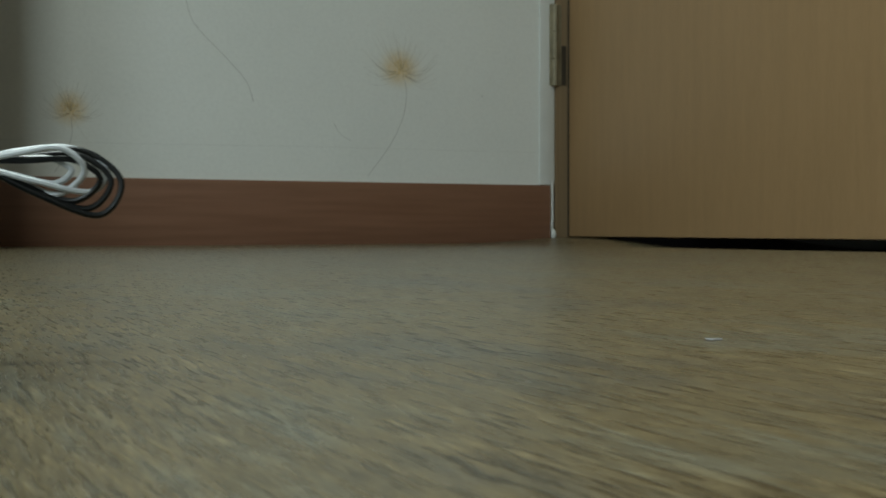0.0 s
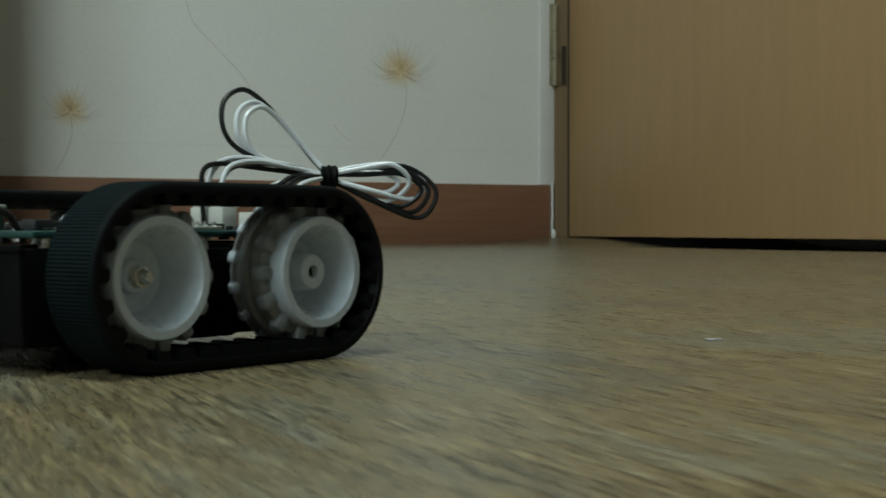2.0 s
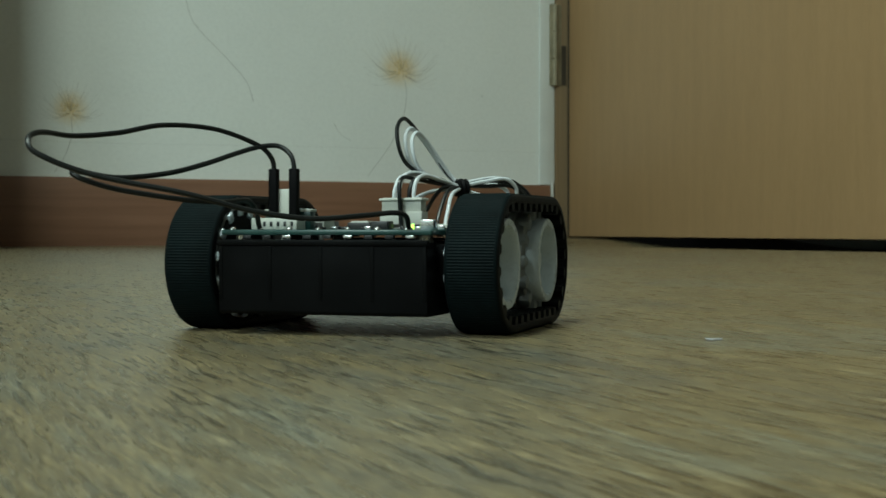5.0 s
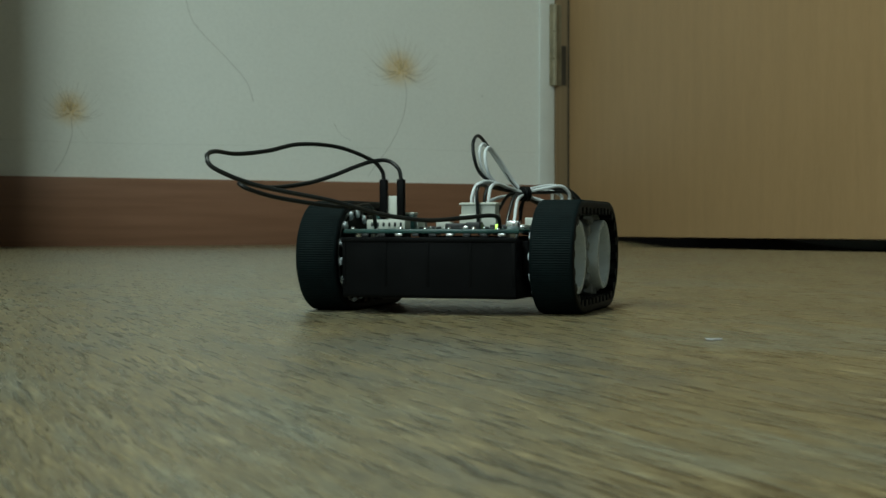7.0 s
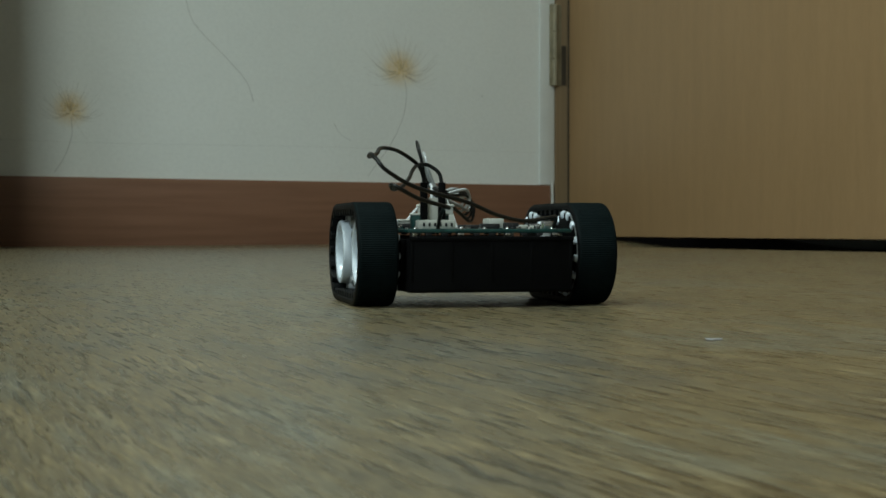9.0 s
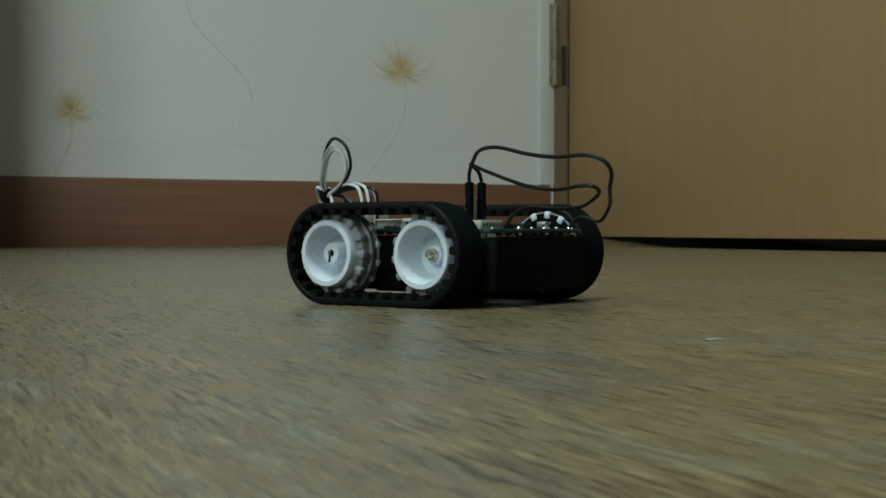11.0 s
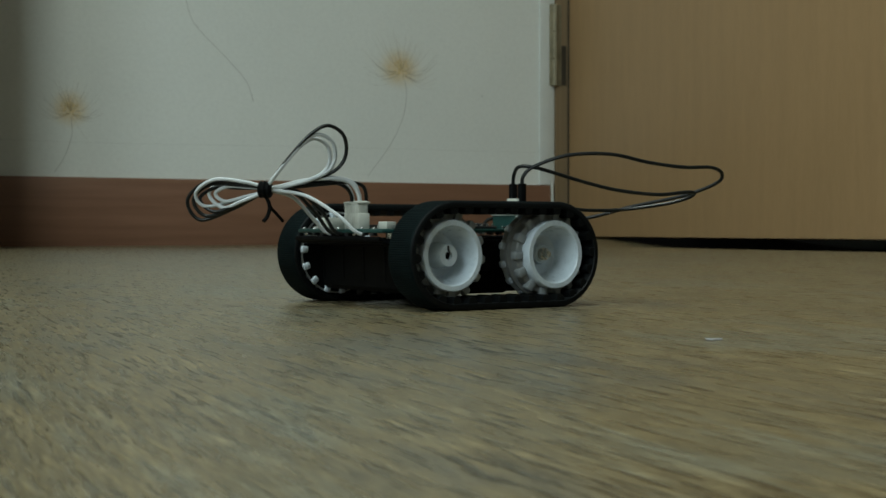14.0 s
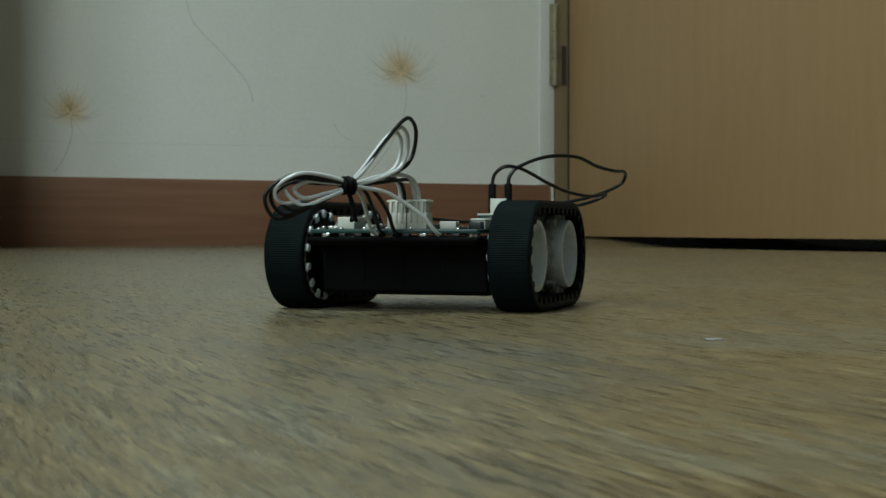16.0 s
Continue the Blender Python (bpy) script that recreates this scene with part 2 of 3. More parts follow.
def corner_swell(u, v):
    """The vinyl lifts in the corner by the door's foot and sags under the leaf."""
    across = math.exp(-(min(u - DOOR_U, 0.0) / 0.12) ** 2)
    return float(np.interp(v, SWELL_V, SWELL_Z)) * across


def build_floor():
    bm = bmesh.new()
    us = np.concatenate([np.linspace(BACK_U - 0.1, 0.9, 40, endpoint=False), np.linspace(0.9, 1.9, 60)])
    vs = np.concatenate([np.linspace(WALL_V - 0.1, -1.4, 50, endpoint=False), np.linspace(-1.4, NEAR_V + 0.1, 40)])
    grid = [[bm.verts.new(room(u, v, corner_swell(u, v))) for v in vs] for u in us]
    for a, b in zip(grid, grid[1:]):
        for j in range(len(vs) - 1):
            bm.faces.new((a[j], b[j], b[j + 1], a[j + 1]))
    ret = bmesh.ops.extrude_face_region(bm, geom=list(bm.faces))
    bmesh.ops.translate(bm, vec=(0, 0, -0.06), verts=[g for g in ret["geom"] if isinstance(g, bmesh.types.BMVert)])
    ob = part("floor", bm, FLOOR)
    return tagged(ob, "grey-brown wood-print vinyl floor, lifting slightly in the corner", "floor", kind="structure")


def slab(name, a, b, mat, label, category, parent=None, bevel=0.0):
    bm = bmesh.new()
    box(bm, a, b, bevel, ROOM)
    ob = part(name, bm, mat, parent, label, smooth=bevel > 0)
    if category:
        tagged(ob, label, category, kind="structure")
    return ob


DOOR_V0, DOOR_V1, DOOR_H = -2.152, -1.32, 2.02

build_floor()
wall_a = slab("wall_north", (BACK_U - 0.1, WALL_V - 0.1, -0.06), (DOOR_U + 0.12, WALL_V, CEIL), PAPER,
              "off-white wallpaper with golden dandelions and thin stems", "wall")
for name, v0, v1, z0, z1 in (("wall_west", WALL_V, WIN_V0, -0.06, CEIL), ("wall_west_beside_window", WIN_V1, NEAR_V, -0.06, CEIL),
                             ("wall_below_window", WIN_V0, WIN_V1, -0.06, WIN_Z0), ("wall_above_window", WIN_V0, WIN_V1, WIN_Z1, CEIL)):
    slab(name, (BACK_U - 0.1, v0, z0), (BACK_U, v1, z1), PAPER, "plain off-white papered wall", "wall")
# added out of view: blocks lamp and window light from the wall's left end
slab("light_blocker", (BACK_U, WALL_V, -0.06), (0.394, -1.83, CEIL), LOW_BOUNCE, "unseen brown-grey slab added to shade the left of the papered wall", "wall")
# south and east walls are out of view, dark to weaken the fill light
slab("wall_south", (BACK_U - 0.1, NEAR_V, -0.06), (DOOR_U + 0.12, NEAR_V + 0.1, CEIL), LOW_BOUNCE, "unseen wall in brown-grey, darkened to cut bounce light", "wall")
wall_b = slab("wall_east", (DOOR_U, DOOR_V1 + 0.045, -0.06), (DOOR_U + 0.12, NEAR_V, CEIL), LOW_BOUNCE, "unseen brown-grey wall beside the door, darkened to cut bounce light", "wall")
slab("wall_above_door", (DOOR_U, WALL_V, DOOR_H + 0.05), (DOOR_U + 0.12, DOOR_V1 + 0.045, CEIL), PAPER, "off-white papered wall over the door", "wall")
slab("ceiling", (BACK_U - 0.1, WALL_V - 0.1, CEIL), (DOOR_U + 0.3, NEAR_V + 0.1, CEIL + 0.1), PAINT, "plain white ceiling", "ceiling")
slab("baseboard", (0.397, WALL_V, -0.01), (1.469, WALL_V + 0.009, 0.105), SKIRT,
     "red-brown wood-grain skirting board below the wallpaper", "baseboard", bevel=0.0015)


def corner_caulk():
    """A ragged bead of caulk with a lump at its foot."""
    rnd = random.Random(2)
    bm = bmesh.new()
    pts = [room(1.472 + rnd.uniform(-0.0012, 0.0012), WALL_V + 0.0095, z) for z in np.linspace(0.012, 0.112, 14)]
    tube(bm, pts, 0.0018, 8, 3)
    bmesh.ops.create_icosphere(bm, subdivisions=2, radius=0.0062, matrix=Matrix.Translation(room(1.4745, WALL_V + 0.010, 0.016)) @ Matrix.Diagonal((0.8, 0.8, 1.5, 1)))
    ob = part("corner_caulk", bm, CAULK)
    tagged(ob, "ragged white caulk line beside the door frame", "trim", kind="structure")


corner_caulk()
slab("corner_strip", (1.449, WALL_V, 0.106), (1.4805, WALL_V + 0.004, CEIL - 0.01), CAULK, "white sealing strip in the wall corner", "trim", bevel=0.001)

# the room beyond the door stays dark
slab("hall_wall", (1.9, WALL_V - 0.1, -0.06), (1.95, NEAR_V, CEIL), PAPER, "plain wall of the unlit hall behind the door", "wall")


def build_door():
    door = tagged(new("door_1"), "closed pale wood-veneer door in a brown frame", "door", kind="structure")
    door.matrix_basis = Matrix.Identity(4)
    slab("frame_jamb", (1.4815, WALL_V - 0.02, 0.0), (DOOR_U + 0.10, DOOR_V0 - 0.003, DOOR_H + 0.05), JAMB, "brown wooden jamb", "", door, 0.002)
    slab("frame_jamb", (DOOR_U - 0.03, DOOR_V1 + 0.003, 0.0), (DOOR_U + 0.10, DOOR_V1 + 0.045, DOOR_H + 0.05), JAMB, "brown wooden jamb", "", door, 0.002)
    slab("frame_head", (DOOR_U - 0.03, DOOR_V0 - 0.003, DOOR_H + 0.006), (DOOR_U + 0.10, DOOR_V1 + 0.003, DOOR_H + 0.05), JAMB, "brown wooden frame head", "", door, 0.002)
    leaf = slab("door_leaf", (DOOR_U, DOOR_V0, 0.0118), (DOOR_U + 0.036, DOOR_V1, DOOR_H), VENEER, "pale yellow-brown wood-veneer leaf", "", door, 0.0015)
    slab("edge_strip", (DOOR_U - 0.0012, DOOR_V0 + 0.0004, 0.0125), (DOOR_U + 0.002, DOOR_V0 + 0.0042, DOOR_H - 0.001), SLOT, "dark edge band", "", leaf)
    for z in (0.286, 1.02, 1.72):
        hinge = slab("hinge", (1.4688, DOOR_V0 - 0.0105, z), (1.494, DOOR_V0 - 0.0015, z + 0.149), BRASS, "olive painted butt hinge", "", door, 0.002)
        bm = bmesh.new()
        for k in range(3):
            h = 0.0494 * k
            lathe(bm, [(0.0052, h), (0.0062, h + 0.001), (0.0062, h + 0.0478), (0.0052, h + 0.0488)], 16)
        m = Matrix.Translation(room(1.478, DOOR_V0 - 0.001, z)) @ Matrix.Rotation(radians(90), 4, "X")
        bmesh.ops.transform(bm, matrix=m, verts=bm.verts)
        part("hinge_barrel", bm, BRASS, hinge)
        # the shade on the lower plate is put in as a dark brown colour
        slab("hinge_leaf", (1.4945, DOOR_V0 - 0.004, z + 0.002), (1.5035, DOOR_V0 - 0.0015, z + 0.074), SLOT, "lower hinge plate with its shade painted dark", "", hinge)
    bm = bmesh.new()
    lathe(bm, [(0.026, 0.0), (0.026, 0.008), (0.010, 0.010), (0.010, 0.04), (0.024, 0.046), (0.026, 0.06), (0.018, 0.07)], 28)
    m = Matrix.Translation(room(DOOR_U, DOOR_V1 - 0.06, 0.98)) @ Matrix.Rotation(TURN + radians(90), 4, "Z")
    bmesh.ops.transform(bm, matrix=m, verts=bm.verts)
    part("door_knob", bm, STEEL, door, "round steel door knob")
    return door


build_door()


def build_window():
    window = tagged(new("window_1"), "white framed window with frosted panes in daylight", "window", kind="structure")
    window.matrix_basis = Matrix.Identity(4)
    frame_parts = (("window_frame", WIN_V0, WIN_V0 + 0.05, WIN_Z0, WIN_Z1), ("window_frame", WIN_V1 - 0.05, WIN_V1, WIN_Z0, WIN_Z1),
                   ("window_frame", WIN_V0 + 0.05, WIN_V1 - 0.05, WIN_Z0, WIN_Z0 + 0.05), ("window_frame", WIN_V0 + 0.05, WIN_V1 - 0.05, WIN_Z1 - 0.05, WIN_Z1))
    for name, v0, v1, z0, z1 in frame_parts:
        slab(name, (BACK_U - 0.07, v0, z0), (BACK_U - 0.01, v1, z1), PAINT, "white window frame", "", window, 0.003)
    mid = (WIN_V0 + WIN_V1) / 2
    slab("mullion", (BACK_U - 0.065, mid - 0.025, WIN_Z0 + 0.05), (BACK_U - 0.015, mid + 0.025, WIN_Z1 - 0.05), PAINT, "white mullion", "", window, 0.003)
    for v0, v1 in ((WIN_V0 + 0.05, mid - 0.025), (mid + 0.025, WIN_V1 - 0.05)):
        slab("pane", (BACK_U - 0.045, v0, WIN_Z0 + 0.05), (BACK_U - 0.039, v1, WIN_Z1 - 0.05), FROST, "frosted pane", "", window)
    slab("window_sill", (BACK_U - 0.008, WIN_V0 - 0.04, WIN_Z0 - 0.03), (BACK_U + 0.05, WIN_V1 + 0.04, WIN_Z0), PAINT, "white window sill", "", window, 0.004)


build_window()


# ---- printed flowers on the paper ----
def ribbon(bm, line, w0, w1, lift):
    """A flat printed stroke on the papered wall, through (u, z) points."""
    path = smooth_path([(u, z, 0) for u, z in line], 7)
    n = len(path)
    last = None
    for i, c in enumerate(path):
        d = path[min(i + 1, n - 1)] - path[max(i - 1, 0)]
        s = Vector((-d.y, d.x, 0)).normalized() * ((w0 + (w1 - w0) * i / (n - 1)) / 2)
        pair = [bm.verts.new(room(q.x, WALL_V + lift, q.y)) for q in (c - s, c + s)]
        if last:
            bm.faces.new((last[0], last[1], pair[1], pair[0]))
        last = pair


def dandelion(u, z, size, seed, count):
    """Fine curved hairs that fan out from the top of a stem."""
    rnd = random.Random(seed)
    bm = bmesh.new()
    for i in range(count):
        a = rnd.gauss(0.0, 0.8) if i % 3 else rnd.choice((-1, 1)) * rnd.uniform(1.2, 2.05)
        long = size * rnd.uniform(0.55, 1.05) * (1.0 - 0.1 * abs(math.cos(a / 2)))
        d = Vector((math.sin(a), math.cos(a)))
        rise = Vector((0.0, 0.22 * long * abs(math.sin(a)) ** 2))
        p0 = Vector((u - 0.002 * (a > 0), z + 0.004)) + d * size * rnd.uniform(0.04, 0.2)
        ribbon(bm, [p0, p0 + d * long * 0.45 - rise * 0.35, p0 + d * long * 0.9 + rise * rnd.uniform(0.7, 1.3)], 0.0014, 0.0007, 0.0004 + 0.000004 * i)
    part("flower_print", bm, PRINT_PALE, wall_a, "printed golden dandelion head", smooth=False)


dandelion(1.166, 0.288, 0.076, 5, 84)
dandelion(0.596, 0.198, 0.054, 9, 66)
STEMS = (
    ((1.166, 0.291), (1.174, 0.264), (1.168, 0.220), (1.143, 0.170), (1.099, 0.115)),
    ((0.595, 0.196), (0.596, 0.168), (0.584, 0.134), (0.569, 0.112)),
    ((0.778, 0.388), (0.793, 0.350), (0.846, 0.300), (0.880, 0.264), (0.892, 0.231)),
    ((1.036, 0.203), (1.047, 0.186), (1.068, 0.174)),
)
for k, line in enumerate(STEMS):
    bm = bmesh.new()
    ribbon(bm, line, 0.0013, 0.0011, 0.0018)
    part("stem_print", bm, STEM_PALE if k == 3 else STEM, wall_a, "thin printed stem line", smooth=False)
bm = bmesh.new()
ribbon(bm, ((1.3265, 0.2625), (1.328, 0.2605), (1.3295, 0.2605)), 0.0022, 0.0014, 0.0010)
part("paper_fleck", bm, STEM, wall_a, "small dark fleck", smooth=False)
bm = bmesh.new()
ribbon(bm, ((0.40, 0.1600), (0.68, 0.1585), (1.00, 0.1625), (1.46, 0.1640)), 0.0012, 0.0012, 0.0003)
part("paper_seam", bm, SEAM, wall_a, "horizontal seam of the paper", smooth=False)


def ceiling_light():
    top = tagged(new("ceiling_light"), "square white ceiling lamp with a glowing diffuser", "ceiling lamp")
    top.matrix_basis = Matrix.Translation((LAMP.x, LAMP.y, CEIL))
    bm = bmesh.new()
    box(bm, (-0.22, -0.22, -0.035), (0.22, 0.22, 0.0), 0.008)
    part("housing", bm, PAINT, top, "white metal housing")
    bm = bmesh.new()
    box(bm, (-0.20, -0.20, -0.085), (0.20, 0.20, -0.036), 0.015)
    part("diffuser", bm, GLOW, top, "glowing milky diffuser")


ceiling_light()


def paper_crumb():
    bm = bmesh.new()
    tube(bm, mm([(-2.1, 0.2, 0.42), (-0.9, -0.2, 0.3), (0.6, -0.2, 0.3), (2.1, 0.3, 0.38)]), 0.28 * MM, 6, 4)
    ob = part("paper_crumb", bm, CRUMB)
    ob.matrix_basis = pose(0.0708, 0.3725, 0.0, 0, 0, -6)
    return tagged(ob, "tiny white paper crumb lying on the vinyl floor", "crumb")


paper_crumb()


# ---- the tracked robot: x ahead, y to its left, z up, from the floor under its middle ----
HALF_BASE, R_OUT, R_IN = 23.1, 19.5, 16.9
TRACK_Y0, TRACK_Y1 = 34.0, 49.2
AXLE_Z = 19.5


def loop_point(s, r):
    """Place and turn on the stadium line of radius r, s millimetres on from the rear end of its upper run."""
    straight, arc = 2 * HALF_BASE, math.pi * r
    s %= 2 * (straight + arc)
    if s < straight:
        return -HALF_BASE + s, r, 0.0
    s -= straight
    if s < arc:
        a = s / r
        return HALF_BASE + r * math.sin(a), r * math.cos(a), a
    s -= arc
    if s < straight:
        return HALF_BASE - s, -r, math.pi
    a = (s - straight) / r
    return -HALF_BASE - r * math.sin(a), -r * math.cos(a), math.pi + a


def belt_mesh():
    """A rubber band with fine shallow cross ribs outside and rounded shoulders."""
    bm = bmesh.new()
    total = 2 * (2 * HALF_BASE + math.pi * R_OUT)
    n = 520
    w = (TRACK_Y1 - TRACK_Y0) / 2
    half = ((1.3, w), (0.75, w - 0.14), (0.36, w - 0.42), (0.12, w - 0.85), (0.0, w - 1.5))
    section = [(d, -y) for d, y in half] + [(d, y) for d, y in reversed(half)] + [(2.3, w), (2.6, w - 0.4), (2.6, -w + 0.4), (2.3, -w)]
    rings = []
    for k in range(n):
        x, z, a = loop_point(total * k / n, R_OUT)
        nx, nz = math.sin(a), math.cos(a)
        dip = [d + (0.15 if k % 2 and d < 0.5 else 0.0) for d, y in section]
        rings.append([bm.verts.new(((x - nx * d) * MM, y * MM, (z - nz * d) * MM)) for d, (_, y) in zip(dip, section)])
    m = len(section)
    for i in range(n):
        p, q = rings[i], rings[(i + 1) % n]
        for k in range(m):
            face = bm.faces.new((p[k], p[(k + 1) % m], q[(k + 1) % m], q[k]))
            # outer faces take the sheen-tinted rubber, edges and inside the plain black
            face.material_index = 1 if 2 <= k <= 6 else 0
    me = mesh_of("belt", bm, RUBBER, True)
    me.materials.append(TREAD)
    return me


def tooth_mesh():
    bm = bmesh.new()
    w = 7.3
    prof = ((-1.9, 0.25), (1.9, 0.25), (1.4, -1.7), (0.85, -2.25), (-0.85, -2.25), (-1.4, -1.7))
    a = [bm.verts.new((x * MM, -w * MM, z * MM)) for x, z in prof]
    b = [bm.verts.new((x * MM, w * MM, z * MM)) for x, z in prof]
    bm.faces.new(a)
    bm.faces.new(list(reversed(b)))
    for k in range(6):
        bm.faces.new((a[k], b[k], b[(k + 1) % 6], a[(k + 1) % 6]))
    return mesh_of("tooth", bm, RUBBER)


def wheel_meshes(driven):
    """A milky sprocket cup, open to +y, whose face lies at y = 0."""
    rim, drum = 12.75, 15.0
    if driven:
        hub = [(1.45, -11.8), (1.45, -8.2), (3.2, -8.2), (3.6, -8.6), (3.8, -10.7)]
    else:
        hub = [(1.5, -11.8), (1.5, -3.0), (3.7, -3.0), (4.0, -3.5), (4.7, -10.7)]
    bm = bmesh.new()
    prof = [(6.9, -10.9), (7.8, -10.5), (10.2, -1.7), (10.4, -0.5), (10.75, 0.0), (rim - 0.3, 0.0), (rim, -0.4), (rim, -4.0), (12.2, -12.6), (9.0, -12.6), (4.2, -12.4)]
    cup = hub + prof
    lathe(bm, mm_pairs(cup), 48, closed=True)
    body = mesh_of("wheel_cup", bm, WHEEL, True)
    bm = bmesh.new()
    lathe(bm, mm_pairs([(rim + 0.05, -4.2), (14.6, -4.4), (drum, -4.8), (drum, -8.0), (16.4, -8.3), (16.4, -9.0), (drum, -9.3), (drum, -12.0), (16.3, -12.3), (16.3, -12.9), (rim + 0.05, -13.0)]), 48, closed=True)
    flange = mesh_of("flange", bm, CLEAR, True)
    bm = bmesh.new()
    box(bm, (0.0122, -0.0068, -0.0017), (0.0165, -0.0030, 0.0017), 0.0011)
    cog = mesh_of("cog", bm, COG, True)
    # inner cogs keep the bright plastic, as the lit row
    bm = bmesh.new()
    box(bm, (drum * MM - 0.0016, -0.0142, -0.0014), (0.0165, -0.0116, 0.0014), 0.0008)
    inner = mesh_of("inner_cog", bm, WHEEL, True)
    bm = bmesh.new()
    back = bmesh.new()
    lathe(back, mm_pairs([(1.6, -13.4), (1.6, -13.1), (15.6, -13.1), (15.6, -13.4)]), 40, closed=True)
    back_mesh = mesh_of("back_disc", back, BLACK, True)
    if driven:
        lathe(bm, mm_pairs([(1.4, -9.4), (1.4, -4.6), (1.05, -4.1)]), 20)
        ring = bmesh.new()
        lathe(ring, mm_pairs([(1.5, -8.1), (1.5, -6.4), (1.75, -6.1), (2.2, -6.2), (2.35, -8.1)]), 24, closed=True)
        ring_mesh = mesh_of("shaft_collar", ring, STEEL, True)
    else:
        lathe(bm, mm_pairs([(1.4, -9.4), (1.4, -4.6), (1.1, -4.3)]), 16)
        ring_mesh = None
    axle = mesh_of("axle", bm, STEEL if driven else BLACK, True)
    return body, flange, cog, inner, axle, ring_mesh, back_mesh


def mm_pairs(pairs):
    return [(r * MM, y * MM) for r, y in pairs]


def linked(name, mesh, parent, at):
    ob = new(name, mesh)
    ob.parent = parent
    ob.matrix_basis = at
    return ob


robot = tagged(new("tracked_robot"), "small black tracked robot with milky wheels and tied wires", "robot")
WHEELS, TEETH = [], []


def build_running_gear():
    belt, tooth = belt_mesh(), tooth_mesh()
    idler, driver = wheel_meshes(False), wheel_meshes(True)
    mid_y = (TRACK_Y0 + TRACK_Y1) / 2
    for side in (1, -1):
        band = linked("track_belt", belt, robot, Matrix.Translation((0, side * mid_y * MM, AXLE_Z * MM)))
        tagged(band, "finely ribbed black rubber track")
        for k in range(30):
            ob = linked("tooth", tooth, band, Matrix.Identity(4))
            TEETH.append((ob, side, k))
        for end in (1, -1):
            body, flange, cog, inner, axle, hole, back = idler if end > 0 else driver
            turned = Matrix.Identity(4) if side > 0 else Matrix.Rotation(math.pi, 4, "Z")
            place = Matrix.Translation((end * HALF_BASE * MM, side * 47.2 * MM, AXLE_Z * MM)) @ turned
            wheel = linked("wheel", body, robot, place)
            tagged(wheel, "milky white toothed wheel" if end > 0 else "milky white toothed drive wheel on a steel shaft")
            linked("flange", flange, wheel, Matrix.Identity(4))
            linked("back_disc", back, wheel, Matrix.Identity(4))
            linked("axle", axle, wheel, Matrix.Identity(4))
            if hole:
                linked("shaft_collar", hole, wheel, Matrix.Identity(4))
            for k in range(14):
                linked("cog", cog, wheel, Matrix.Rotation(2 * math.pi * k / 14, 4, "Y"))
                linked("inner_cog", inner, wheel, Matrix.Rotation(2 * math.pi * (k + 0.5) / 14, 4, "Y"))
            WHEELS.append((wheel, side, end, place))
            if side > 0 and end > 0:
                bm = bmesh.new()
                tube(bm, mm([(0.2, -2.8, 0.0), (1.3, -2.6, 0.12), (2.4, -2.7, -0.12), (3.5, -2.6, 0.05)]), 0.32 * MM, 6, 4)
                part("hair", bm, BLACK, wheel, "black strand caught on the hub")


build_running_gear()


def outline(bm, prof, y0, y1):
    """A body whose (x, z) side outline is drawn out from y0 to y1, in millimetres."""
    a = [bm.verts.new((x * MM, y0 * MM, z * MM)) for x, z in prof]
    b = [bm.verts.new((x * MM, y1 * MM, z * MM)) for x, z in prof]
    faces = [bm.faces.new(a), bm.faces.new(list(reversed(b)))]
    n = len(prof)
    for k in range(n):
        faces.append(bm.faces.new((a[k], b[k], b[(k + 1) % n], a[(k + 1) % n])))
    edges = list({e for f in faces for e in f.edges})
    bmesh.ops.bevel(bm, geom=edges, offset=min(0.0005, 0.3 * min(e.calc_length() for e in edges)), segments=2, profile=0.5, affect="EDGES")


